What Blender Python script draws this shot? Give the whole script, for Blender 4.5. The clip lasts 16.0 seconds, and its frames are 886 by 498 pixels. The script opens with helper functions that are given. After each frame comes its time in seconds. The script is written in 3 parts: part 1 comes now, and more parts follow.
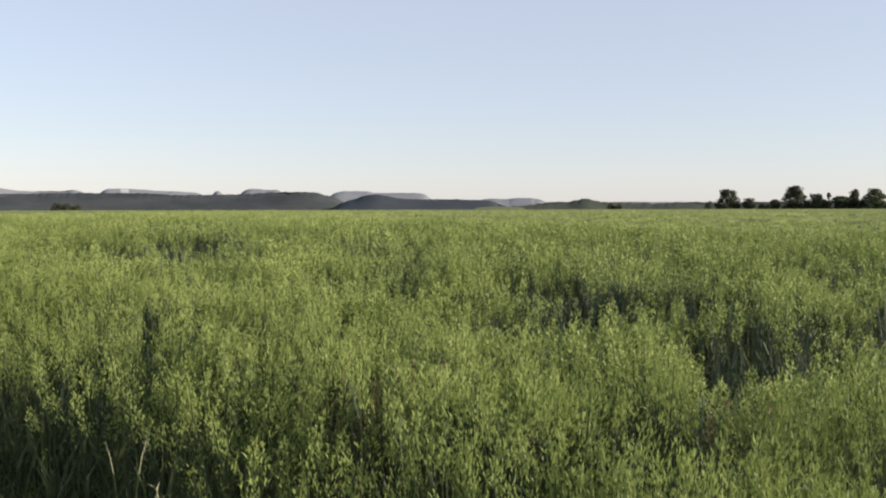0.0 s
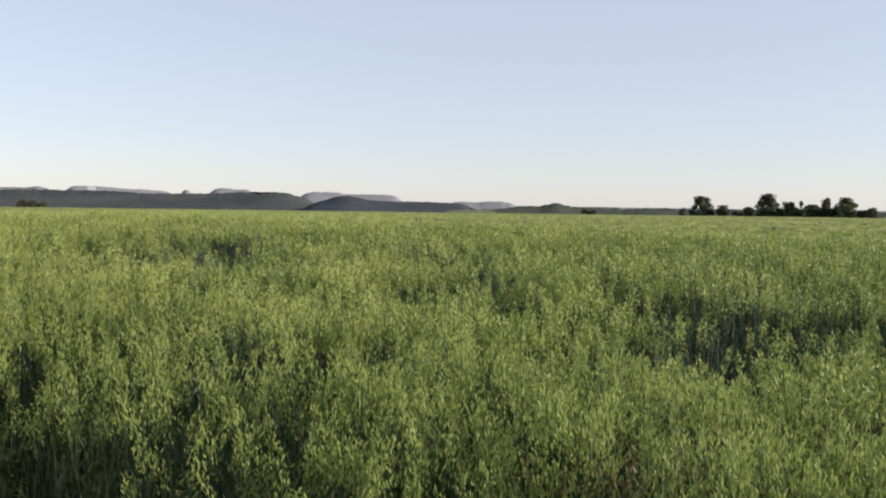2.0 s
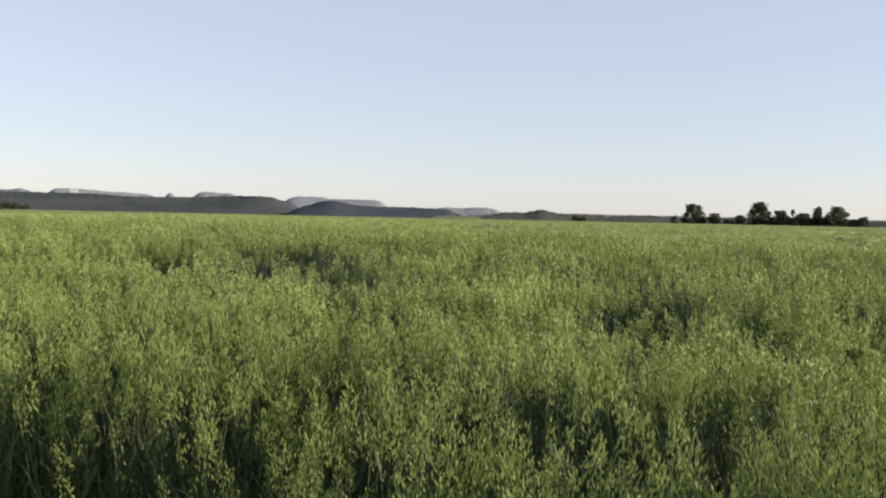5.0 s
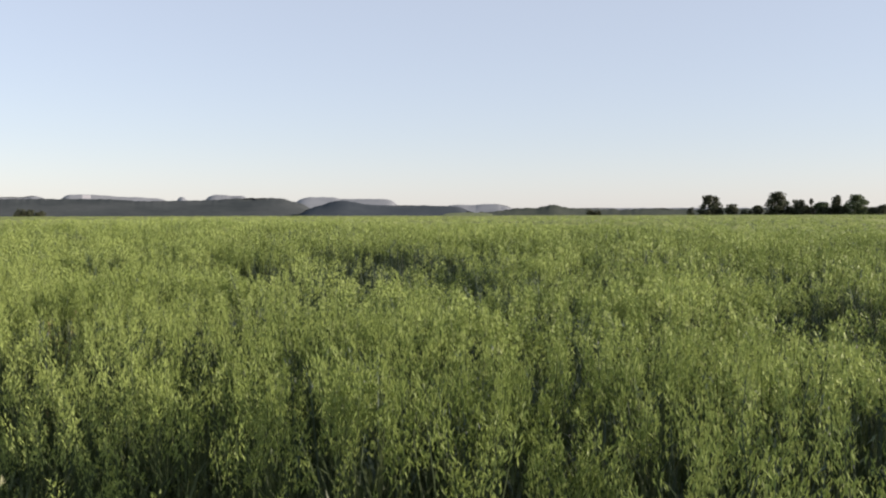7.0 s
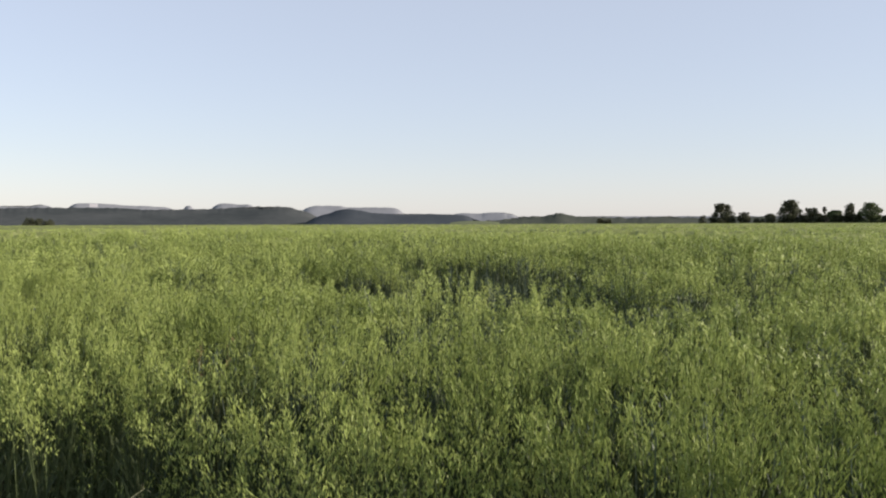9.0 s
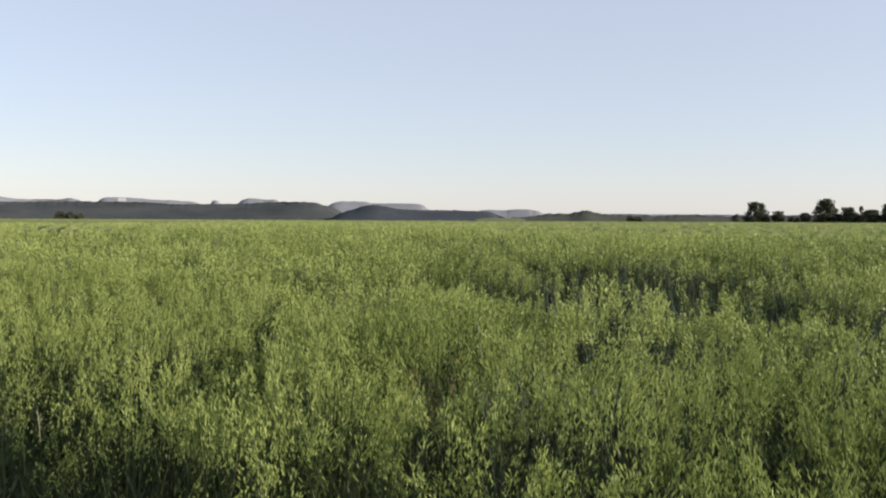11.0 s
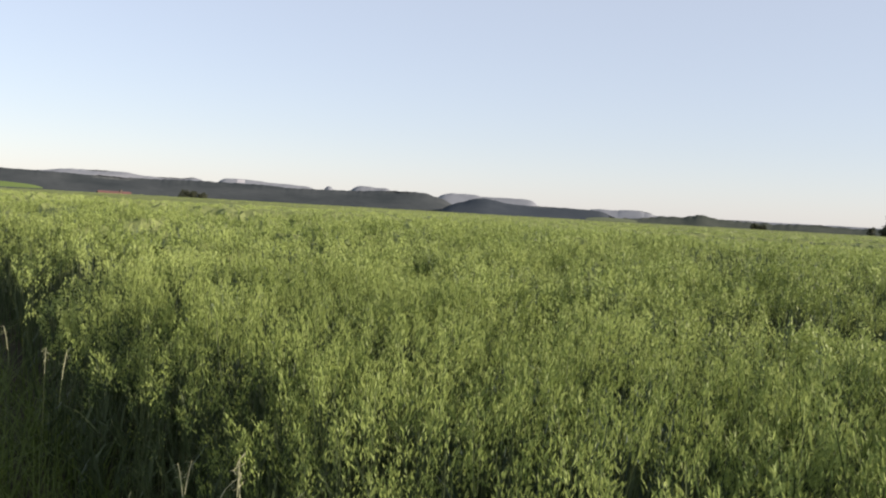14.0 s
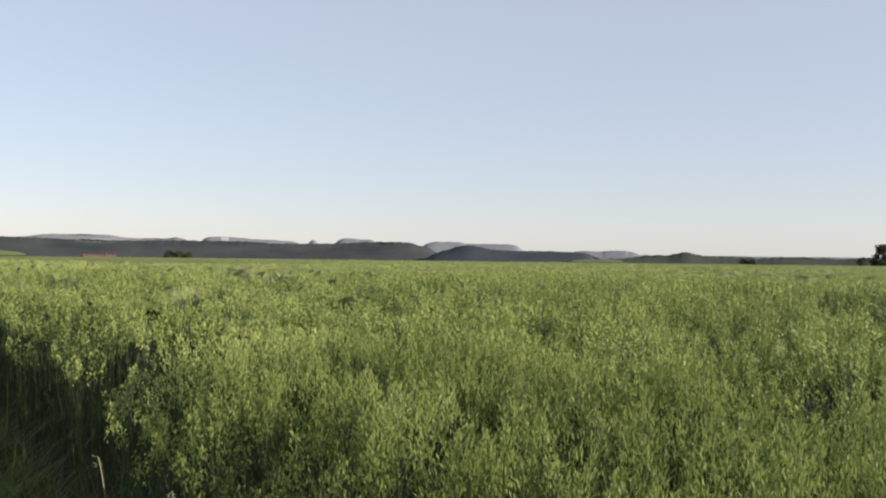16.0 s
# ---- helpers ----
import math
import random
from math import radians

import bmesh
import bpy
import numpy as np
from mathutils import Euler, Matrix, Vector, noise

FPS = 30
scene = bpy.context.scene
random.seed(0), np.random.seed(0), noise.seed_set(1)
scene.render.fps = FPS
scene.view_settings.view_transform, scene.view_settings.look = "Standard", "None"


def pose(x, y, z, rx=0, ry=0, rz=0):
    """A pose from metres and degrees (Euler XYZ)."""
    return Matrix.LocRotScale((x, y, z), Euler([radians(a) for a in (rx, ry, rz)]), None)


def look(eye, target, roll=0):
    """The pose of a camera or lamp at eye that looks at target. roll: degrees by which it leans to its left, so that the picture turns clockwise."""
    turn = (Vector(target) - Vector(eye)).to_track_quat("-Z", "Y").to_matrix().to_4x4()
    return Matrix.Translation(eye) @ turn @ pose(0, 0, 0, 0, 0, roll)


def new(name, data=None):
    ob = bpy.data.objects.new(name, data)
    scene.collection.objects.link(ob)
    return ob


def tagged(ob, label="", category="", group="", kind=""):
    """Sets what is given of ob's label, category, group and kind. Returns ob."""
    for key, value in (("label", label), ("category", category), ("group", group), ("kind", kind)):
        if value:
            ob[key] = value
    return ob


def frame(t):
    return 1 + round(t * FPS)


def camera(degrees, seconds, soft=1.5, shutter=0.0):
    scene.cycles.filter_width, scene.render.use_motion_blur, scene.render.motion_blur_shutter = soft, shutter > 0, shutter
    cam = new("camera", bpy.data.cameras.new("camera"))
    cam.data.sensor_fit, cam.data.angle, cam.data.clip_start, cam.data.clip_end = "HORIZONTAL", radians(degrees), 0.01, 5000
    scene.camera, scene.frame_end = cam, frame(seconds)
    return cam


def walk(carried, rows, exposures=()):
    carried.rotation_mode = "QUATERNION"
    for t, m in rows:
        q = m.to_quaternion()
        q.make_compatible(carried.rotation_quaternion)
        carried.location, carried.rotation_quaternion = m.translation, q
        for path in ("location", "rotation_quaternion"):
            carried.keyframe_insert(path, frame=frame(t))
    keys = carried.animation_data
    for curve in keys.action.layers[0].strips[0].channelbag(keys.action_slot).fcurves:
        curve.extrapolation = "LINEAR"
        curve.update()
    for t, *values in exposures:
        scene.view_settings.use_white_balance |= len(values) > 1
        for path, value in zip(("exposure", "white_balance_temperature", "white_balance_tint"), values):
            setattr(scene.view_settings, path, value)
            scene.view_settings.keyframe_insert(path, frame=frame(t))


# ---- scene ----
cam = camera(53.0, 16.0, soft=2.1)
PATH = [
    (0.0, pose(-0.001, -0.002, 1.737, 87.13, 0.06, 0.00)),
    (0.5, pose(-0.212, 0.242, 1.746, 87.61, -0.93, -1.54)),
    (1.0, pose(-0.424, 0.446, 1.746, 87.28, 0.36, -1.74)),
    (1.5, pose(-0.618, 0.668, 1.729, 87.85, 1.38, -1.51)),
    (2.0, pose(-0.824, 0.899, 1.730, 87.31, -0.81, -1.89)),
    (2.5, pose(-1.035, 1.119, 1.724, 87.70, 1.02, -2.75)),
    (3.0, pose(-1.225, 1.346, 1.716, 88.27, -0.48, -2.89)),
    (3.5, pose(-1.429, 1.565, 1.730, 87.55, -1.89, -3.22)),
    (4.0, pose(-1.657, 1.736, 1.735, 88.28, -0.97, -3.13)),
    (6.5, pose(-2.525, 2.428, 1.706, 86.60, -1.84, -2.39)),
    (7.0, pose(-2.760, 2.622, 1.706, 87.52, 0.06, -2.18)),
    (7.5, pose(-2.964, 2.805, 1.706, 87.96, 0.44, -2.42)),
    (8.0, pose(-3.182, 2.990, 1.722, 87.63, -0.31, -2.16)),
    (10.5, pose(-4.224, 3.626, 1.710, 88.87, 0.86, -1.13)),
    (11.0, pose(-4.448, 3.893, 1.723, 87.83, -0.34, -0.20)),
    (11.5, pose(-4.695, 4.138, 1.729, 88.53, 0.77, 0.72)),
    (12.0, pose(-4.913, 4.387, 1.724, 88.41, -0.26, 2.76)),
    (12.5, pose(-5.114, 4.656, 1.725, 86.95, -2.10, 5.01)),
    (13.0, pose(-5.344, 4.893, 1.720, 86.94, -2.81, 6.61)),
    (13.5, pose(-5.561, 5.117, 1.725, 86.29, -3.54, 7.54)),
    (14.0, pose(-5.796, 5.368, 1.730, 87.24, -3.25, 6.79)),
    (14.5, pose(-6.041, 5.603, 1.730, 88.43, -1.97, 5.31)),
    (15.0, pose(-6.276, 5.822, 1.738, 89.19, -1.15, 6.05)),
    (15.5, pose(-6.511, 6.056, 1.747, 88.62, -2.13, 5.62)),
    (16.0, pose(-6.732, 6.253, 1.750, 90.39, -0.71, 5.82)),
]
walk(cam, PATH, exposures=[(0.0, 0.79, 6520, 22), (12.0, 0.79, 6520, 22), (13.25, 0.72, 6520, 22), (14.5, 0.88, 6520, 22), (16.0, 0.70, 6520, 22)])

# ---- light ----
SUN_AZ, SUN_EL = 104.0, 17.0          # degrees: clockwise from +y, and above the horizon
world = bpy.data.worlds.new("evening_sky")
scene.world = world
world.use_nodes = True
wn = world.node_tree.nodes
sky = wn.new("ShaderNodeTexSky")
sky.sky_type = "NISHITA"
sky.sun_disc = False
sky.sun_elevation, sky.sun_rotation = radians(SUN_EL), radians(SUN_AZ)
sky.air_density, sky.dust_density, sky.ozone_density = 1.0, 0.25, 2.5
wn["Background"].inputs["Strength"].default_value = 0.100
haze = wn.new("ShaderNodeHueSaturation")
haze.inputs["Saturation"].default_value = 0.88
world.node_tree.links.new(sky.outputs["Color"], haze.inputs["Color"])
veil = wn.new("ShaderNodeMixRGB")       # thin high haze over the whole sky
veil.inputs["Fac"].default_value, veil.inputs["Color2"].default_value = 0.55, (3.87, 4.45, 4.68, 1)
world.node_tree.links.new(haze.outputs["Color"], veil.inputs["Color1"])
world.node_tree.links.new(veil.outputs["Color"], wn["Background"].inputs["Color"])
sun = new("sun", bpy.data.lights.new("sun", "SUN"))
sun.data.energy, sun.data.angle, sun.data.color = 5.0, radians(0.6), (1.0, 0.9, 0.76)
to_sun = Vector((math.sin(radians(SUN_AZ)) * math.cos(radians(SUN_EL)), math.cos(radians(SUN_AZ)) * math.cos(radians(SUN_EL)), math.sin(radians(SUN_EL))))
sun.matrix_world = look(to_sun * 50, (0, 0, 0))


# ---- materials ----
def surface(name, dark, light, rough=0.6, thin=0.0, island=0.5, scale=3.0, fine=40.0, bump=0.0, sheen=0.16):
    """A surface whose colour runs between two tones, by a coarse and a fine noise and from piece to piece."""
    m = bpy.data.materials.new(name)
    m.use_nodes = True
    nt = m.node_tree
    n, l = nt.nodes, nt.links
    bsdf = n["Principled BSDF"]
    where = n.new("ShaderNodeNewGeometry")
    a, b = n.new("ShaderNodeTexNoise"), n.new("ShaderNodeTexNoise")
    a.inputs["Scale"].default_value, b.inputs["Scale"].default_value = scale, fine
    a.inputs["Detail"].default_value, b.inputs["Detail"].default_value = 3.0, 2.0
    for t in (a, b):
        l.new(where.outputs["Position"], t.inputs["Vector"])
    mix = n.new("ShaderNodeMath")
    mix.operation = "MULTIPLY_ADD"
    l.new(b.outputs["Fac"], mix.inputs[0])
    mix.inputs[1].default_value = 0.35
    l.new(a.outputs["Fac"], mix.inputs[2])
    both = n.new("ShaderNodeMix")
    both.inputs["Factor"].default_value = island
    shift = n.new("ShaderNodeMath")
    shift.operation = "SUBTRACT"
    shift.inputs[1].default_value = 0.18
    l.new(mix.outputs[0], shift.inputs[0])
    stretch = n.new("ShaderNodeMapRange")
    stretch.inputs["From Min"].default_value, stretch.inputs["From Max"].default_value = 0.3, 0.7
    l.new(shift.outputs[0], stretch.inputs["Value"])
    l.new(stretch.outputs["Result"], both.inputs["A"])
    l.new(where.outputs["Random Per Island"], both.inputs["B"])
    ramp = n.new("ShaderNodeValToRGB")
    ramp.color_ramp.elements[0].color, ramp.color_ramp.elements[1].color = (*dark, 1), (*light, 1)
    l.new(both.outputs["Result"], ramp.inputs["Fac"])
    l.new(ramp.outputs["Color"], bsdf.inputs["Base Color"])
    bsdf.inputs["Roughness"].default_value = rough
    bsdf.inputs["Specular IOR Level"].default_value = sheen
    if bump:
        bp = n.new("ShaderNodeBump")
        bp.inputs["Strength"].default_value, bp.inputs["Distance"].default_value = 0.6, bump
        l.new(mix.outputs[0], bp.inputs["Height"])
        l.new(bp.outputs["Normal"], bsdf.inputs["Normal"])
    if thin:
        tr, add = n.new("ShaderNodeBsdfTranslucent"), n.new("ShaderNodeMixShader")
        l.new(ramp.outputs["Color"], tr.inputs["Color"])
        add.inputs["Fac"].default_value = thin
        l.new(bsdf.outputs[0], add.inputs[1])
        l.new(tr.outputs[0], add.inputs[2])
        l.new(add.outputs[0], n["Material Output"].inputs["Surface"])
    return m


SOIL = surface("field_soil", (0.018, 0.016, 0.010), (0.05, 0.042, 0.024), 0.9, 0, 0.0, 1.5, 30, 0.02)
SPIKELET = surface("oat_spikelet", (0.154, 0.207, 0.050), (0.318, 0.388, 0.116), 0.45, 0.28, 0.18, 1.1, 14)
CANOPY = surface("far_oat_canopy", (0.126, 0.152, 0.052), (0.180, 0.210, 0.078), 0.95, 0, 0.0, 0.5, 6, 0.05, 0.02)
BLADE = surface("oat_blade", (0.036, 0.054, 0.023), (0.088, 0.115, 0.047), 0.45, 0.26, 0.4, 0.9, 14)
# Darker, bluer blade tone: shade put into the colour of some plants.
SHADED_BLADE = surface("shaded_oat_blade", (0.042, 0.064, 0.042), (0.090, 0.122, 0.080), 0.42, 0.28, 0.4, 0.9, 14)
GRASS = surface("verge_grass", (0.06, 0.09, 0.02), (0.16, 0.21, 0.05), 0.5, 0.4, 0.6, 1.0, 30)
STRAW = surface("dry_straw", (0.30, 0.31, 0.17), (0.44, 0.44, 0.27), 0.6, 0.3, 0.6, 2.0, 40)
RUST = surface("rusty_grass", (0.12, 0.100, 0.042), (0.21, 0.178, 0.080), 0.6, 0.3, 0.5, 3.0, 40)
LEAF = surface("tree_leaves", (0.034, 0.040, 0.022), (0.070, 0.080, 0.042), 0.6, 0.25, 0.7, 0.4, 3)
PALE_LEAF = surface("pale_leaves", (0.05, 0.07, 0.03), (0.11, 0.14, 0.06), 0.6, 0.25, 0.7, 0.4, 3)
BARK = surface("bark", (0.05, 0.04, 0.03), (0.12, 0.10, 0.08), 0.9, 0, 0.0, 6, 40, 0.02)
# Distance haze is mixed into the next two woods tones as grey and blue.
HAZED_WOODS = surface("hazed_woods", (0.039, 0.047, 0.047), (0.070, 0.078, 0.076), 0.95, 0, 0.15, 0.006, 0.05, 0, 0.0)
HAZED_BLUE_WOODS = surface("hazed_blue_woods", (0.042, 0.052, 0.059), (0.063, 0.073, 0.079), 0.95, 0, 0.15, 0.006, 0.05, 0, 0.0)
NEAR_WOODS = surface("near_woods", (0.04, 0.048, 0.04), (0.08, 0.09, 0.07), 0.95, 0, 0.15, 0.01, 0.08, 0, 0.0)
# Distance haze is put into this stone's base colour, paler and bluer.
HAZED_STONE = surface("hazed_sandstone", (0.16, 0.174, 0.182), (0.20, 0.215, 0.224), 0.95, 0, 0.1, 0.004, 0.03, 0, 0.0)
CLIFF = surface("pale_cliff", (0.30, 0.30, 0.30), (0.44, 0.44, 0.43), 0.95, 0, 0.1, 0.02, 0.06, 0, 0.0)
MEADOW = surface("far_meadow", (0.10, 0.12, 0.07), (0.16, 0.18, 0.10), 0.9, 0, 0.0, 0.02, 0.2, 0, 0.0)
FIELD = surface("fresh_green_field", (0.12, 0.17, 0.05), (0.18, 0.24, 0.08), 0.9, 0, 0.0, 0.05, 0.6, 0, 0.0)
TILE = surface("red_roof_tile", (0.085, 0.047, 0.040), (0.125, 0.068, 0.056), 0.8, 0, 0.2, 1.0, 8.0)
RENDER = surface("pale_wall_render", (0.55, 0.53, 0.48), (0.68, 0.66, 0.6), 0.9, 0, 0.0, 1.0, 12.0)
TIMBER = surface("dark_timber", (0.05, 0.04, 0.03), (0.10, 0.08, 0.06), 0.8, 0, 0.0, 2.0, 20.0)
GLASS = bpy.data.materials.new("window_glass")
GLASS.use_nodes = True
GLASS.node_tree.nodes["Principled BSDF"].inputs["Base Color"].default_value = (0.04, 0.05, 0.06, 1)
GLASS.node_tree.nodes["Principled BSDF"].inputs["Roughness"].default_value = 0.08


# ---- lie of the land ----
ALONG = np.array((-0.733, 0.680))     # the field's edge and its wheel tracks run this way
ACROSS = np.array((0.680, 0.733))     # from the verge into the field
MID = np.array((-3.0, 3.0))


def ground(x, y):
    """Height of the ground: a gentle rise into the field, a level top, and a fall beyond it."""
    x, y = np.asarray(x, float), np.asarray(y, float)
    rise = 0.005 + 0.0212 * x + 0.0424 * y
    d = np.hypot(x - MID[0], y - MID[1])
    top = 0.61 - 0.0040 * d + 0.0032 * np.clip(x - 5, 0, 120) - 2.6 * (np.clip(d - 110, 0, 60) / 60) ** 2 - 0.087 * np.clip(d - 170, 0, 160)
    k = 0.07
    m = np.minimum(rise, top)
    return m - k * np.log(np.exp(-(rise - m) / k) + np.exp(-(top - m) / k))


def edge(s):
    """Where the crop begins: metres across from the footpath, for a place along it."""
    return np.interp(s, (0.0, 2.0, 3.5, 5.3, 6.2, 7.2, 8.0, 9.5, 11.0, 12.5, 14.0, 16.0, 24.0), (1.36, 1.46, 1.62, 1.56, 1.36, 1.40, 1.16, 1.13, 1.22, 1.42, 1.70, 1.90, 2.05))


def soft_noise(x, y, size, seed):
    """Smooth noise from -1 to 1, by a few crossing waves that never quite repeat."""
    r = np.random.default_rng(seed)
    v = np.zeros(np.shape(x))
    for i in range(7):
        a, w, p = r.uniform(0, 6.283), r.uniform(0.7, 1.6) / size, r.uniform(0, 6.283)
        v = v + np.sin((np.cos(a) * x + np.sin(a) * y) * w * 6.283 + p)
    return v / 3.2


# wheel tracks: metres across from the footpath to the standing crop behind, reach of the sunken crop before it,
# and stretches along it (from, to, depth, share of missing plants)
TRACKS = [
    (5.15, 2.4, ((8.6, 10.5, 0.19, 1.0), (6.9, 8.5, 0.12, 0.7), (4.9, 5.6, 0.17, 1.0), (2.2, 4.0, 0.14, 0.85), (0.8, 1.7, 0.18, 0.9), (-3.0, 0.4, 0.12, 0.8), (11.6, 12.6, 0.07, 0.4))),
    (6.15, 1.6, ((8.4, 10.2, 0.13, 0.8), (5.6, 7.4, 0.05, 0.4))),
    (4.30, 1.5, ((2.5, 3.5, 0.12, 0.75), (1.3, 2.1, 0.15, 1.0), (4.3, 4.9, 0.06, 0.4), (-2.0, 0.6, 0.10, 0.8))),
    (3.80, 0.9, ((7.6, 8.2, 0.13, 0.8), (6.5, 7.3, 0.06, 0.5), (5.7, 6.1, 0.08, 0.7), (10.5, 11.1, 0.05, 0.4))),
    (3.05, 0.7, ((7.4, 8.2, 0.13, 0.8), (6.9, 7.2, 0.06, 0.5), (5.3, 5.7, 0.07, 0.6), (9.8, 10.2, 0.06, 0.5))),
    (2.40, 0.5, ((3.6, 4.1, 0.13, 0.9), (4.2, 4.7, 0.08, 0.6), (1.1, 1.5, 0.10, 0.8))),
    (7.90, 2.0, ((11.6, 13.5, 0.06, 0.5),)),
    (3.60, 1.6, ((19.0, 21.0, 0.10, 0.8), (16.0, 17.2, 0.08, 0.6))),
    (8.30, 2.2, ((23.6, 26.4, 0.07, 0.3), (20.5, 21.8, 0.05, 0.2))),
    (18.0, 4.0, ((0.0, 9.0, 0.10, 0.3), (12.0, 20.0, 0.10, 0.3))),
    (33.0, 6.0, ((-5.0, 12.0, 0.12, 0.0), (18.0, 30.0, 0.12, 0.0))),
]


def along_track(s, s0, s1):
    return 0.5 * (np.tanh((s - s0) / 0.14) - np.tanh((s - s1) / 0.14))


def raggedness(s, c):
    return 0.14 * soft_noise(s, s * 0, 1.6, 7) + 0.05 * soft_noise(s, c, 0.4, 8)


def crop_height(x, y):
    """Height of the oats: they sink towards each wheel track and stand up straight behind it."""
    s, c = x * ALONG[0] + y * ALONG[1], x * ACROSS[0] + y * ACROSS[1]
    ragged = raggedness(s, c)
    dent, still = np.zeros(np.shape(s)), np.ones(np.shape(s))
    for at, sink, stretches in TRACKS:
        v = c - at - ragged
        slope = np.where(v < 0, np.clip(1 + v / sink, 0, 1) ** 0.9, 0)
        for s0, s1, deep, bare in stretches:
            k = along_track(s, s0, s1)
            dent = dent + deep * slope * k
            still = np.minimum(still, 1 - 0.8 * bare * k * np.exp(-(v / 0.9) ** 2))
    calm = still * (1 - 0.75 * np.clip((c - 6.0) / 5.0, 0, 1))
    h = 0.935 + 0.05 * np.clip((5.5 - c) / 3, 0, 1) + 0.015 * soft_noise(x, y, 2.6, 3)
    h = h + calm * (0.058 * soft_noise(s * 0.6, c, 0.9, 4) + 0.058 * soft_noise(s * 0.7, c, 0.42, 5) + 0.022 * soft_noise(s, c, 0.2, 6))
    # uneven swaths: each leans down away from the path and the next stands up behind it
    swath = (c + 0.34 * soft_noise(s, c, 1.0, 16) + 0.5 * soft_noise(s, c, 3.1, 17)) / 1.15
    h = h + calm * 0.03 - calm * 0.18 * (swath - np.floor(swath)) ** 1.4 * np.clip(0.5 + 0.9 * soft_noise(s, c, 1.3, 18), 0.0, 1.1)
    h = h - dent - 0.16 * np.clip(1 - (c - edge(s)) / 0.32, 0, 1)
    return np.clip(h, 0.5, 1.07)


def missing_share(x, y):
    """Share of plants lost under the wheels, and of dark bluish, few-headed plants that paint shade behind and in
    patches.
    """
    s, c = x * ALONG[0] + y * ALONG[1], x * ACROSS[0] + y * ACROSS[1]
    gone = np.zeros(len(s))
    shaded = np.clip(0.03 + 0.26 * soft_noise(s * 0.6, c, 1.1, 23), 0, 0.32)
    ragged = raggedness(s, c)
    for at, sink, stretches in TRACKS:
        v = c - at - ragged
        wide = 0.28 + 0.06 * min(at, 8)
        for s0, s1, deep, bare in stretches:
            k = bare * along_track(s, s0, s1)
            gone = np.maximum(gone, 0.93 * k * (v < 0.02) * np.clip((v + wide) / 0.12, 0, 1))
            shaded = np.maximum(shaded, 0.85 * k * (v > -wide) * np.clip((0.48 - v) / 0.16, 0, 1))
    # single small gaps all over the crop
    gone = np.maximum(gone, 0.9 * np.clip((soft_noise(s * 0.7, c, 0.32, 29) - 0.75) / 0.15, 0, 1) * (c < 7))
    return gone, shaded


# ---- mesh helpers ----
def mesh_from(name, verts, faces, mats, index=None, smooth=False):
    """A mesh from arrays; faces all have the same number of corners."""
    me = bpy.data.meshes.new(name)
    verts, faces = np.asarray(verts, np.float32), np.asarray(faces, np.int32)
    n, k = faces.shape
    me.vertices.add(len(verts))
    me.vertices.foreach_set("co", verts.ravel())
    me.loops.add(n * k)
    me.loops.foreach_set("vertex_index", faces.ravel())
    me.polygons.add(n)
    me.polygons.foreach_set("loop_start", np.arange(0, n * k, k, dtype=np.int32))
    me.polygons.foreach_set("loop_total", np.full(n, k, np.int32))
    for m in mats:
        me.materials.append(m)
    if index is not None:
        me.polygons.foreach_set("material_index", np.asarray(index, np.int32))
    me.polygons.foreach_set("use_smooth", np.full(n, smooth))
    me.update(calc_edges=True)
    return me


def part(name, bm, material, parent, label=""):
    """Links a bmesh as one mesh object under a thing or a part."""
    me = bpy.data.meshes.new(name)
    bm.to_mesh(me)
    bm.free()
    me.materials.append(material)
    ob = new(name, me)
    ob.parent = parent
    return tagged(ob, label)


def mesh_part(name, me, parent, label=""):
    ob = new(name, me)
    ob.parent = parent
    return tagged(ob, label)


def box(bm, x0, x1, y0, y1, z0, z1):
    v = [bm.verts.new(p) for p in ((x0, y0, z0), (x1, y0, z0), (x1, y1, z0), (x0, y1, z0), (x0, y0, z1), (x1, y0, z1), (x1, y1, z1), (x0, y1, z1))]
    for f in ((3, 2, 1, 0), (4, 5, 6, 7), (0, 1, 5, 4), (1, 2, 6, 5), (2, 3, 7, 6), (3, 0, 4, 7)):
        bm.faces.new([v[i] for i in f])


# ---- ground, one sheet to the horizon ----
radii = np.concatenate(([0.0], np.geomspace(0.6, 4900, 110)))
turns = np.linspace(0, 2 * np.pi, 181)[:-1]
gx = MID[0] + radii[:, None] * np.cos(turns)
gy = MID[1] + radii[:, None] * np.sin(turns)
gz = ground(gx, gy)
nr, na = gx.shape
i, j = np.meshgrid(np.arange(nr - 1), np.arange(na), indexing="ij")
quads = np.stack((i * na + j, (i + 1) * na + j, (i + 1) * na + (j + 1) % na, i * na + (j + 1) % na), -1).reshape(-1, 4)
tagged(new("ground", mesh_from("ground", np.stack((gx, gy, gz), -1).reshape(-1, 3), quads, [SOIL], None, True)), "brown and green soil of the open farmland", "ground", kind="structure")


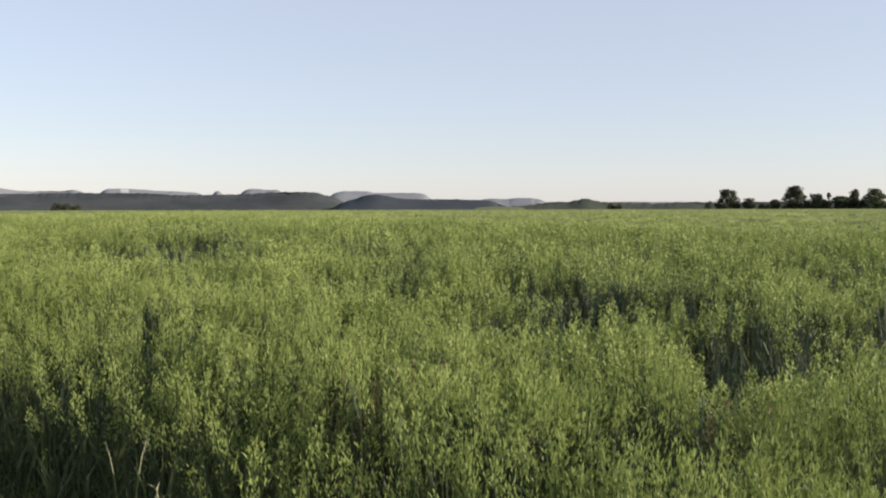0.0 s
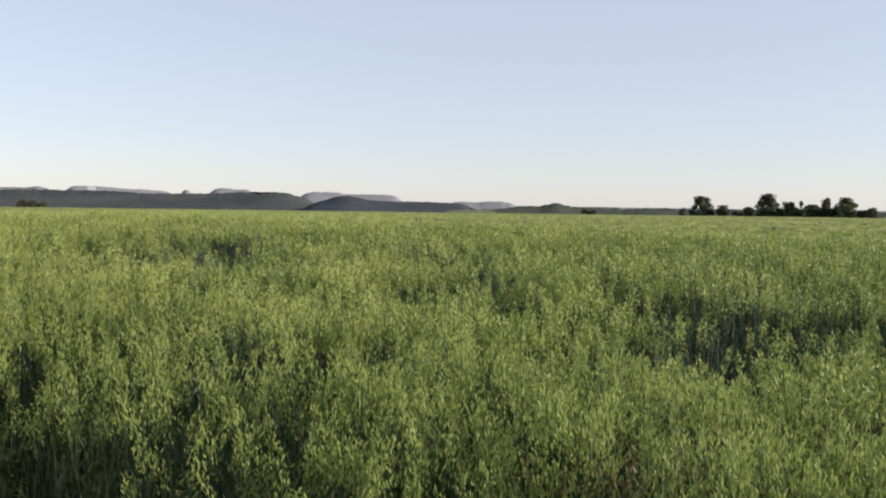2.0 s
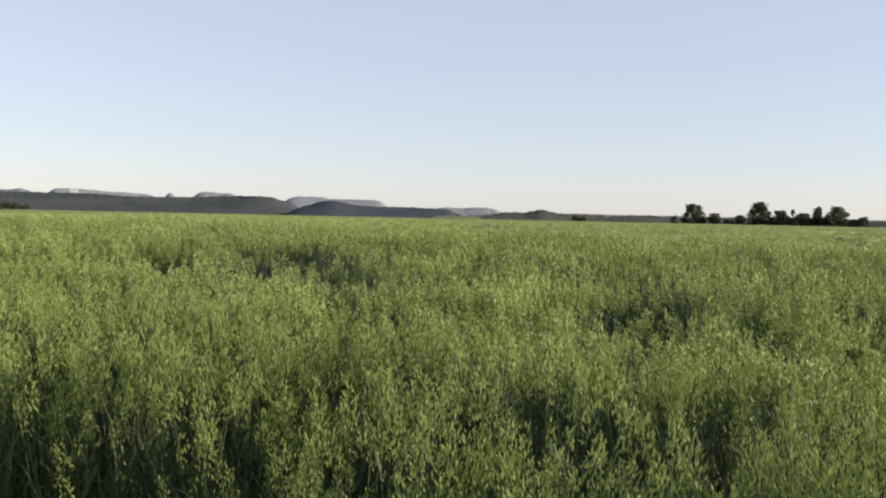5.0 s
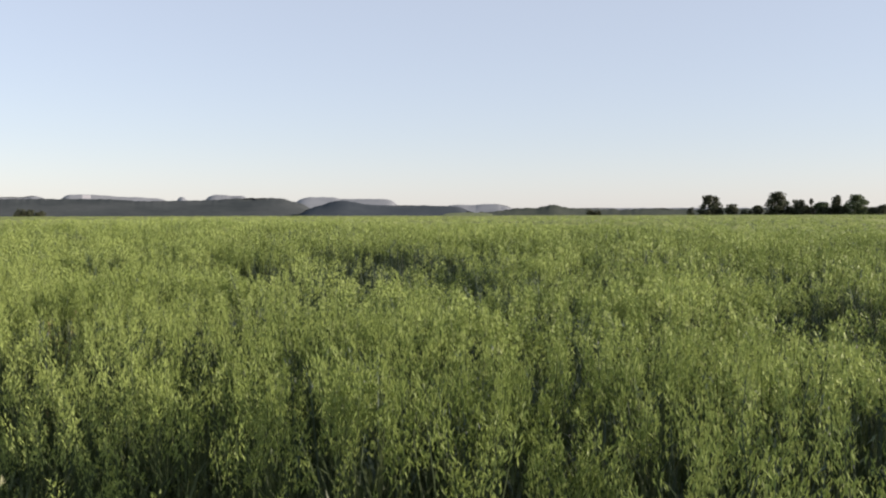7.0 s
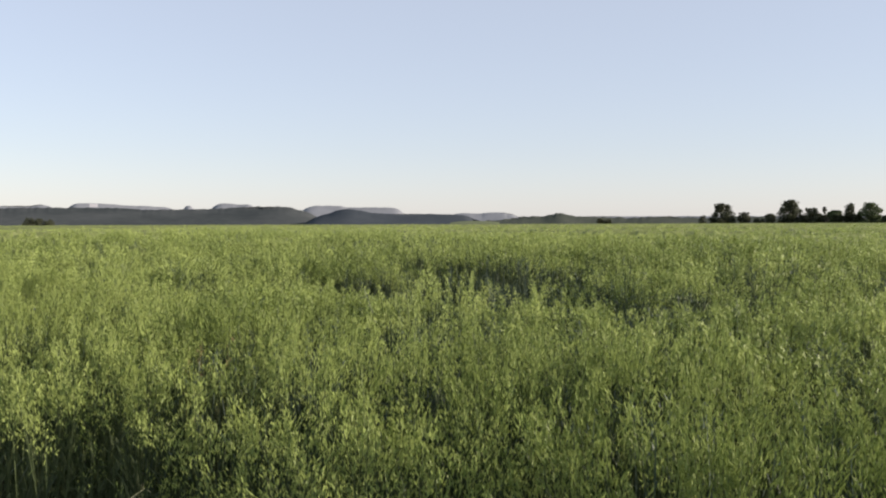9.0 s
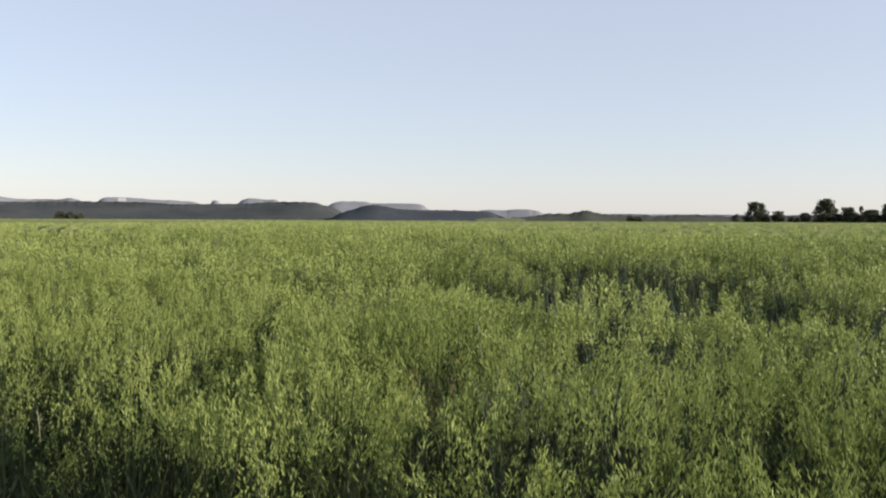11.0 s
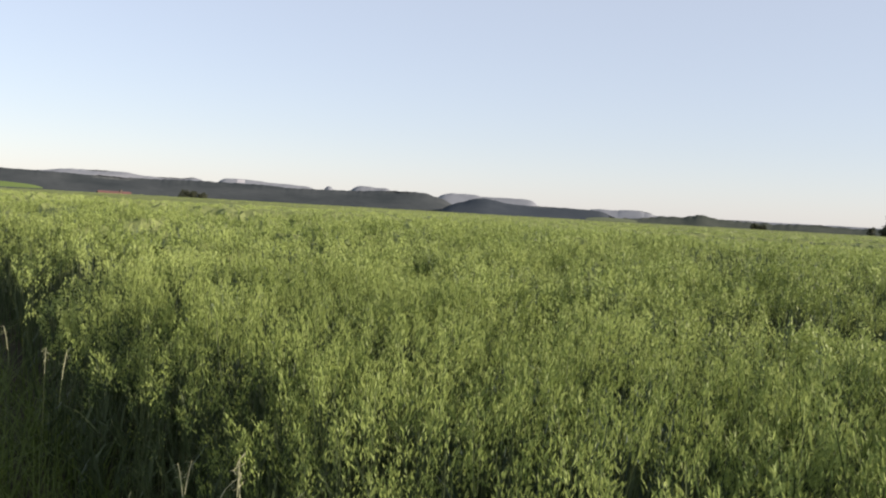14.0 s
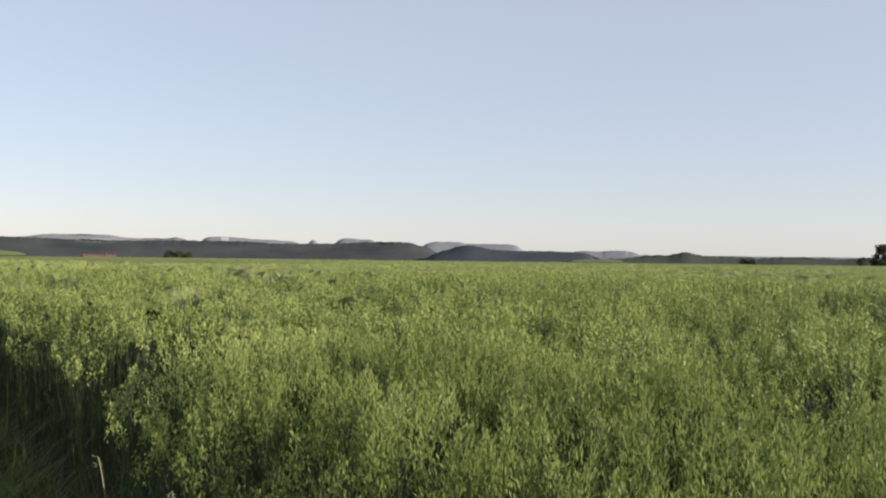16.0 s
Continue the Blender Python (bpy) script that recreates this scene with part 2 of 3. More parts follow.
# ---- oats ----
class Shape:
    """Triangles of one plant, gathered piece by piece."""

    def __init__(self):
        self.v, self.f, self.m = [], [], []

    def add(self, verts, faces, mat):
        o = len(self.v)
        self.v += [tuple(p) for p in verts]
        self.f += [tuple(o + q for q in t) for t in faces]
        self.m += [mat] * len(faces)

    def strip(self, line, widths, side, mat):
        """A flat ribbon along a line."""
        verts = []
        for p, w in zip(line, widths):
            verts += [p - side * w / 2, p + side * w / 2]
        faces = []
        for q in range(len(line) - 1):
            a = 2 * q
            faces += [(a, a + 1, a + 3), (a, a + 3, a + 2)]
        self.add(verts, faces, mat)

    def arrays(self):
        return np.array(self.v), np.array(self.f), np.array(self.m)


def oat(r, leaves, spikelets, seg, fat=1.0, folded=True, slim=1.0):
    """One oat plant a metre tall: stem, narrow blades that rise and arch over, and a compact panicle that tapers upwards."""
    s = Shape()
    lean = np.array((r.normal(0, 0.04), r.normal(0, 0.04), 0))
    axis = lambda t: np.array((0, 0, t)) + lean * t * t
    a = r.uniform(0, 6.28)
    side = np.array((math.cos(a), math.sin(a), 0))
    s.strip([axis(t) for t in np.linspace(0, 0.97, seg)], np.linspace(0.006, 0.0025, seg) * fat, side, 1)
    for q in range(leaves):
        a = r.uniform(0, 6.28)
        out = np.array((math.cos(a), math.sin(a), 0))
        side = np.array((-out[1], out[0], 0))
        z0, long, drop = r.uniform(0.2, 0.66), r.uniform(0.18, 0.3), r.uniform(0.1, 1.2)
        ts = np.linspace(0, 1, seg)
        line = [axis(z0) + out * long * 0.4 * t + np.array((0, 0, long * (0.98 * t - drop * t * t * 0.7))) for t in ts]
        s.strip(line, np.array([0.009 + 0.005 * math.sin(3.1 * min(1, t + 0.25)) - 0.010 * t for t in ts]) * fat, side, 1)
    stray = 0.22 if folded else 0.38
    full, low = r.uniform(0.016, 0.028), r.uniform(0.855, 0.90)
    for q in range(spikelets):
        t = r.uniform(0, 1) ** 1.15
        a = r.uniform(0, 6.28)
        out = np.array((math.cos(a), math.sin(a), 0))
        reach = (full * (1 - t) ** 0.6 + 0.004) * math.sqrt(r.uniform(0.3, 1.1))
        top = axis(low + (1 - low) * t) + out * reach + np.array((0, 0, r.uniform(-0.008, 0.012)))
        down = np.array((out[0] * 0.35 + r.normal(0, stray), out[1] * 0.35 + r.normal(0, stray), 1.0 if r.uniform() < 0.55 else -1.0))  # young ones still stand up
        down /= np.linalg.norm(down)
        long, wide = r.uniform(0.016, 0.027) * fat ** 0.6, r.uniform(0.0044, 0.0064) * fat * slim
        b = a + 1.571 + r.normal(0, 0.5)    # husks lie with their backs outwards
        u = np.array((math.cos(b), math.sin(b), 0))
        w = np.cross(down, u) * wide * 0.35
        mid = top + down * long * 0.5
        if not folded:
            s.add([top + down * long, top + u * wide / 2, top + down * long * 0.25 - u * wide / 2], [(0, 1, 2)], 0)
            continue
        # two husks folded along the middle
        s.add([top, mid + u * wide / 2 + w, mid - u * wide / 2 + w, top + down * long], [(0, 1, 3), (0, 3, 2)], 0)
    return s.arrays()


def tuft(r, stems, spread, wide, heads, long, leaves=1):  # heads hang with their broad sides to the east
    """A clump of stems for plants farther off: a few blades below, and heads of crossing husks on top."""
    s = Shape()
    for q in range(stems):
        a = r.uniform(0, 6.28)
        foot = np.array((math.cos(a), math.sin(a), 0)) * spread * math.sqrt(r.uniform(0, 1))
        tall = r.uniform(0.92, 1.02)
        for k in range(leaves):
            b = r.uniform(0, 6.28)
            side = np.array((math.cos(b), math.sin(b), 0)) * wide * 0.5
            tip = foot + np.array((r.normal(0, 0.07), r.normal(0, 0.07), r.uniform(0.6, 0.9) * tall))
            s.add([foot * 0.9 + (0, 0, 0.25) - side, foot * 0.9 + (0, 0, 0.25) + side, tip], [(0, 1, 2)], 1)
        for k in range(heads):
            b = r.normal(1.45, 0.8)
            u = np.array((math.cos(b), math.sin(b), r.normal(0, 0.3)))
            t = r.uniform(0, 1)
            p = foot + np.array((r.normal(0, 0.025), r.normal(0, 0.025), tall - t * 0.11 - long))
            d = np.array((r.normal(0, 0.3), r.normal(0, 0.3), 1.0)) * long * r.uniform(0.7, 1.3)
            w = wide * r.uniform(0.6, 1.3) * 0.5
            s.add([p + u * w, p + d, p - u * w + d * 0.2], [(0, 1, 2)], 0 if r.uniform() < 0.96 else 1)
    return s.arrays()


def scatter(pts, tall, kinds, r, lean=0.05, common=None, turn=3.1416):
    """Plants at the given places, each turned, scaled and leaning its own way."""
    vs, fs, ms, o = [], [], [], 0
    z = ground(pts[:, 0], pts[:, 1])
    which = r.integers(0, len(kinds), len(pts))
    for k, (v, f, m) in enumerate(kinds):
        sel = np.nonzero(which == k)[0]
        if not len(sel):
            continue
        n = len(sel)
        a, h = r.uniform(-turn, turn, n), tall[sel]
        w = r.uniform(0.85, 1.2, n)
        lx, ly = r.normal(0, lean, n), r.normal(0, lean, n)
        if common is not None:
            lx, ly = lx + common[0][sel], ly + common[1][sel]
        c, s = np.cos(a)[:, None], np.sin(a)[:, None]
        zz = v[None, :, 2] * h[:, None]
        bend = v[None, :, 2] ** 2 * h[:, None]
        x = (v[None, :, 0] * c - v[None, :, 1] * s) * w[:, None] + lx[:, None] * bend + pts[sel, 0][:, None]
        y = (v[None, :, 0] * s + v[None, :, 1] * c) * w[:, None] + ly[:, None] * bend + pts[sel, 1][:, None]
        vs.append(np.stack((x, y, zz + z[sel][:, None]), -1).reshape(-1, 3))
        fs.append((f[None] + (o + np.arange(n) * len(v))[:, None, None]).reshape(-1, 3))
        ms.append(np.tile(m, n))
        o += n * len(v)
    return np.concatenate(vs), np.concatenate(fs), np.concatenate(ms)


def strewn(r, s0, s1, c0, c1, density):
    """Even random places in a stretch along and across the field."""
    n = int((s1 - s0) * (c1 - c0) * density)
    s, c = r.uniform(s0, s1, n), r.uniform(c0, c1, n)
    return s[:, None] * ALONG + c[:, None] * ACROSS


def stools(r, s0, s1, c0, c1, density, stems, rough=1.0, wide=0.024):
    """Plants that stand in small stools of several stems; gives the places and each one's stool."""
    n = int((s1 - s0) * (c1 - c0) * density / stems)
    s, c = np.repeat(r.uniform(s0, s1, n), stems), np.repeat(r.uniform(c0, c1, n), stems)
    s, c = s + r.normal(0, wide, len(s)), c + r.normal(0, wide, len(c))
    lift, lx, ly = np.repeat(r.normal(0, 0.085, n), stems), np.repeat(r.normal(0, 0.06, n), stems), np.repeat(r.normal(0, 0.06, n), stems)
    return s[:, None] * ALONG + c[:, None] * ACROSS, lift * rough, lx, ly


def fan(r, d0, d1, a0, a1, density):
    """Even random places in a far fan of the field; angles clockwise from +y."""
    n = int(0.5 * (d1 * d1 - d0 * d0) * radians(a1 - a0) * density)
    d, a = np.sqrt(r.uniform(d0 * d0, d1 * d1, n)), r.uniform(radians(a0), radians(a1), n)
    return np.stack((MID[0] + d * np.sin(a), MID[1] + d * np.cos(a)), -1)


def join(groups):
    vs, fs, ms, o = [], [], [], 0
    for v, f, m in groups:
        vs.append(v), fs.append(f + o), ms.append(m)
        o += len(v)
    return np.concatenate(vs), np.concatenate(fs), np.concatenate(ms)


rng = np.random.default_rng(5)
near = [oat(rng, 2, 46, 3, 1.0) for _ in range(30)]
near_back = [oat(rng, 1, 42, 2, 1.05, False, 1.45) for _ in range(30)]
shoot = [oat(rng, 7, 0, 3, 1.5) for _ in range(16)]
near_low = [oat(rng, 5, 8, 3, 1.1, False) for _ in range(12)]
near_edge = [oat(rng, 5, 12, 3) for _ in range(12)]
middle = [oat(rng, 1, 25, 2, 1.2, False, 1.65) for _ in range(24)]
middle_low = [oat(rng, 4, 8, 2, 1.4, False) for _ in range(10)]
far = [tuft(rng, 3, 0.10, 0.016, 16, 0.028) for _ in range(24)]
far_low = [tuft(rng, 3, 0.09, 0.020, 8, 0.035, 2) for _ in range(8)]
farthest = [tuft(rng, 3, 0.40, 0.040, 8, 0.066) for _ in range(24)]


for v, f, m in near_edge:             # shorter shoots at the foot of the crop's edge
    v[:, 2] *= 0.78
# these kinds take the painted-shade blade tone throughout
for low_kind in (near_low, middle_low, far_low):
    for v, f, m in low_kind:
        m[:] = 2


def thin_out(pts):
    """Fewer plants on the flanks of the field, outside the wedge that the camera sees."""
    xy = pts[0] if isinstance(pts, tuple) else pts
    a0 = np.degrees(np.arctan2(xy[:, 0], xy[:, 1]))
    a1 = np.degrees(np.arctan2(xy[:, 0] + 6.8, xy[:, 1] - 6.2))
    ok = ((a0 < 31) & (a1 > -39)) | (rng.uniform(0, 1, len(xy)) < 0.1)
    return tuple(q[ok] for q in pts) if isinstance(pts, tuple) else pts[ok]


def field_part(pts, kinds, lean, sparse=None, spread=0.05, turn=3.1416, within=999.0):
    """Oats in one stretch; behind wheel tracks and in patches, dark bluish plants with few heads paint shade."""
    lift = lx = ly = np.zeros(1)
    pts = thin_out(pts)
    if isinstance(pts, tuple):
        pts, lift, lx, ly = pts
    c = pts @ ACROSS
    rim = c - edge(pts @ ALONG)
    inside = (rim > 0.06 * soft_noise(pts @ ALONG, c * 0, 0.8, 21)) & (rim < within)
    lift, lx, ly = (np.broadcast_to(q, len(pts))[inside] for q in (lift, lx, ly))
    pts, rim = pts[inside], rim[inside]
    gone, shaded = missing_share(pts[:, 0], pts[:, 1])
    h = crop_height(pts[:, 0], pts[:, 1])
    tall = np.minimum(h * (rng.normal(1.0, spread, len(pts)) + lift), 1.08)
    keep = np.where(rim < 0.3, rng.uniform(0, 1, len(pts)) < 0.45 + 1.2 * rim, rng.uniform(0, 1, len(pts)) > gone)
    low = (rng.uniform(0, 1, len(pts)) < shaded) & (rim > 0.4)
    if sparse is None:
        low = low & False
    groups = [scatter(pts[q], tall[q], k, rng, lean, (lx[q], ly[q]), turn) for q, k in ((keep & ~low, kinds), (keep & low, sparse)) if q.any()]
    return join(groups)


def undergrowth(pts):
    """Leafy side shoots without heads that close the crop below its panicles."""
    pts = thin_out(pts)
    pts = pts[pts @ ACROSS > edge(pts @ ALONG) + 0.4]
    gone, shaded = missing_share(pts[:, 0], pts[:, 1])
    tall = 0.80 * crop_height(pts[:, 0], pts[:, 1]) * rng.uniform(0.75, 1.0, len(pts)) * (1 - 0.35 * gone)
    return scatter(pts, tall, shoot, rng, 0.08)


def far_canopy():
    """The closed, gently uneven top of the crop far from the path, out of which the farther panicles stand."""
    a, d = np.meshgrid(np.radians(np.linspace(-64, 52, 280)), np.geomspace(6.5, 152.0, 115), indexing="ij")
    x, y = MID[0] + d * np.sin(a), MID[1] + d * np.cos(a)
    h = crop_height(x.ravel(), y.ravel()).reshape(x.shape) - 0.055 - 0.06 * np.clip((22 - d) / 12, 0, 1) + 0.015 * soft_noise(x, y, 0.5, 51)
    s, c = x * ALONG[0] + y * ALONG[1], x * ACROSS[0] + y * ACROSS[1]
    h = h - 0.45 * np.clip((9.6 - c) / 1.2, 0, 1) * (s < 14.5)      # dips in among the stems where it begins
    v = np.stack((x, y, ground(x, y) + h), -1).reshape(-1, 3)
    i, j = np.meshgrid(np.arange(a.shape[0] - 1), np.arange(a.shape[1] - 1), indexing="ij")
    n = a.shape[1]
    q = np.stack((i * n + j, (i + 1) * n + j, (i + 1) * n + j + 1, i * n + j + 1), -1).reshape(-1, 4)
    mid = v[q, :2].mean(1)
    q = q[(mid @ ACROSS > 8.3) | ((mid @ ALONG > 14.5) & (mid @ ACROSS > 2.9))]
    f = np.concatenate((q[:, (0, 1, 2)], q[:, (0, 2, 3)]))
    return v, f, np.full(len(f), 3)


def beyond(pts, c0):
    return pts[(pts @ ACROSS > c0)]


oats = join([
    field_part(stools(rng, -3.0, 13.0, 0.9, 3.0, 345, 3, 0.60), near, 0.04, near_low, 0.035),
    field_part(stools(rng, -3.0, 13.5, 3.0, 5.8, 345, 3, 0.40), near_back, 0.04, near_low, 0.03),
    undergrowth(strewn(rng, -3.0, 13.0, 1.0, 5.8, 50)),
    undergrowth(strewn(rng, -5.0, 19.0, 5.8, 10.5, 14)),
    field_part(stools(rng, -3.0, 13.0, 0.9, 2.0, 150, 5), near_edge, 0.08, None, 0.16, 3.1416, 0.55),
    field_part(stools(rng, -5.0, 19.0, 5.8, 10.5, 240, 3, 0.25), middle, 0.04, middle_low, 0.025),
    field_part(stools(rng, 13.0, 24.0, 1.3, 5.8, 200, 4, 0.25), middle, 0.04, middle_low, 0.02),
    field_part(stools(rng, -10.0, 36.0, 10.5, 25.0, 17, 3, 0.1), far, 0.04, far_low, 0.012, 0.3),
    field_part(strewn(rng, 24.0, 60.0, 1.6, 10.5, 15), far, 0.06, far_low, 0.02, 0.3),
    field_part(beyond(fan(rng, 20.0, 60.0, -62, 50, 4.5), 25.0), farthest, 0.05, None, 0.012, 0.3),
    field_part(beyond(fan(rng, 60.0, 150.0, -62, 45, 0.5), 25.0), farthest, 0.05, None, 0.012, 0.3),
    far_canopy(),
])
tagged(new("oat_crop", mesh_from("oat_crop", *oats[:2], [SPIKELET, BLADE, SHADED_BLADE, CANOPY], oats[2])), "dense green oat field with hanging panicles and flattened wheel tracks", "oat crop", kind="stuff")


# ---- verge ----
def grass(r, blades, tall, spread):
    s = Shape()
    for q in range(blades):
        a, b = r.uniform(0, 6.28), r.uniform(0, 6.28)
        foot = np.array((math.cos(a), math.sin(a), 0)) * spread * math.sqrt(r.uniform(0, 1))
        out = np.array((math.cos(b), math.sin(b), 0))
        side = np.array((-out[1], out[0], 0))
        h, over = tall * r.uniform(0.5, 1.1), r.uniform(0.1, 0.6)
        line = [foot + out * over * h * t * t + np.array((0, 0, h * (t - 0.25 * over * t * t))) for t in (0, 0.4, 0.75, 1.0)]
        s.strip(line, (0.007, 0.006, 0.004, 0.001), side, 0)
    return s.arrays()


blades = [grass(rng, 9, 1.0, 0.07) for _ in range(16)]
gp = strewn(rng, -1.0, 20.0, -1.0, 1.8, 55)
gp = gp[gp @ ACROSS < edge(gp @ ALONG) + 0.2]
gc = gp @ ACROSS
tuft_tall = 0.17 + 0.22 * np.clip((gc - 0.35) / 0.6, 0, 1) + 0.06 * soft_noise(gp[:, 0], gp[:, 1], 1.2, 31)
verge = scatter(gp, np.clip(tuft_tall, 0.08, 0.5) * rng.uniform(0.7, 1.3, len(gp)), blades, rng, 0.12)
tagged(new("verge_grass", mesh_from("verge_grass", *verge[:2], [GRASS], verge[2])), "rough green grass on the verge beside the oats", "grass", kind="stuff")


def dry_stalk(x, y, tall, lean, turn, seed):
    """A bleached grass stalk with a nodding tip."""
    r = np.random.default_rng(seed)
    s = Shape()
    out = np.array((math.cos(turn), math.sin(turn), 0))
    side = np.array((-out[1], out[0], 0))
    line = [out * lean * t ** 6 + np.array((0, 0, tall * t - 0.45 * lean * t ** 14)) for t in np.linspace(0, 1, 17)]
    for u in (side, out):
        s.strip(line[:15], np.linspace(0.0032, 0.0026, 15), u, 1)
        s.strip(line[14:], (0.0032, 0.0036, 0.0024), u, 0)
    for q in range(10):
        p = line[-1] * (1 - q / 20) + line[-3] * (q / 20)
        u = np.array((r.normal(), r.normal(), r.normal()))
        u /= np.linalg.norm(u)
        s.add([p, p + u * 0.012 + side * 0.003, p + u * 0.026], [(0, 1, 2)], 0)
    v, f, m = s.arrays()
    ob = new("dry_grass_stalk", mesh_from("dry_grass_stalk", v, f, [STRAW, BLADE], m))
    ob.location = (x, y, float(ground(x, y)))
    return tagged(ob, "green grass stalk with a bleached nodding tip beside the oats", "grass stalk", "dry stalks on the verge")


# along and across the path, height, nod, turn
for k, (u, v, tall, nod, turn) in enumerate((
    (10.12, 1.00, 0.78, 0.14, 3.9), (10.16, 1.03, 0.82, 0.03, 0.8), (10.11, 1.03, 0.83, 0.03, 3.4), (10.03, 1.03, 0.84, 0.09, 0.3), (9.86, 1.04, 0.92, 0.03, 5.2), (9.84, 1.05, 0.86, 0.05, 2.2), (9.76, 1.05, 0.88, 0.10, 0.3), (9.81, 1.00, 0.80, 0.12, 5.9),
    (11.22, 1.03, 0.94, 0.03, 1.0), (10.32, 0.95, 0.68, 0.06, 2.0), (10.55, 0.93, 0.60, 0.08, 4.0),
    (3.15, 1.22, 0.80, 0.20, 3.6), (3.01, 1.22, 0.78, 0.22, 3.9), (2.45, 1.24, 0.99, 0.06, 4.4), (2.40, 1.25, 0.98, 0.06, 1.0), (2.10, 1.20, 0.92, 0.06, 2.5), (1.87, 1.20, 0.94, 0.05, 5.4),
    (6.45, 1.05, 0.95, 0.16, 5.6), (6.40, 1.08, 0.91, 0.16, 5.4), (6.15, 1.04, 0.80, 0.10, 3.0), (7.05, 1.06, 0.90, 0.12, 0.4), (6.90, 1.05, 0.86, 0.12, 3.3),
    (9.35, 1.00, 0.82, 0.18, 0.4), (8.72, 1.02, 0.96, 0.04, 4.8), (11.49, 1.06, 0.90, 0.03, 2.0), (11.94, 1.06, 0.92, 0.04, 3.2), (4.60, 1.14, 0.85, 0.10, 2.2))):
    x, y = u * ALONG + v * ACROSS
    dry_stalk(x, y, tall, nod, turn, 60 + k)


# rusty flowering grass standing among the oats: along, across, height
def rusty_weed(u, v, tall, seed):
    """A sparse tuft of wiry stalks with narrow reddish brown heads."""
    r = np.random.default_rng(seed)
    s = Shape()
    for q in range(9):
        a, b = r.uniform(0, 6.283), r.uniform(0, 6.283)
        foot = np.array((math.cos(a), math.sin(a), 0)) * 0.10 * math.sqrt(r.uniform(0, 1))
        out = np.array((math.cos(b), math.sin(b), 0))
        h, over = tall * r.uniform(0.86, 1.06), r.uniform(0.02, 0.10)
        line = [foot + out * over * z * z + np.array((0, 0, h * z)) for z in (0, 0.5, 0.85, 1.0)]
        s.strip(line, (0.004, 0.0035, 0.003, 0.002), np.array((-out[1], out[0], 0)), 0)
        for k in range(14):
            p = line[2] + (line[3] - line[2]) * r.uniform(0, 1) + r.normal(0, 0.006, 3)
            d = np.array((r.normal(0, 0.3), r.normal(0, 0.3), 1.0)) * r.uniform(0.012, 0.022)
            w = np.array((r.normal(), r.normal(), 0.0)) * 0.004
            s.add([p - w, p + w, p + d], [(0, 1, 2)], 0)
    v3, f, m = s.arrays()
    x, y = u * ALONG + v * ACROSS
    ob = new("meadow_grass", mesh_from("meadow_grass", v3, f, [RUST], m))
    ob.location = (x, y, float(ground(x, y)))
    return tagged(ob, "rusty brown flowering grass tuft among the green oats", "grass tuft", "rusty grass tufts")


for k, (u, v, tall) in enumerate(((2.29, 2.13, 1.02), (2.18, 2.22, 1.0), (2.40, 2.05, 0.98), (1.11, 2.53, 0.98), (8.11, 2.13, 0.96))):
    rusty_weed(u, v, tall, 300 + k)


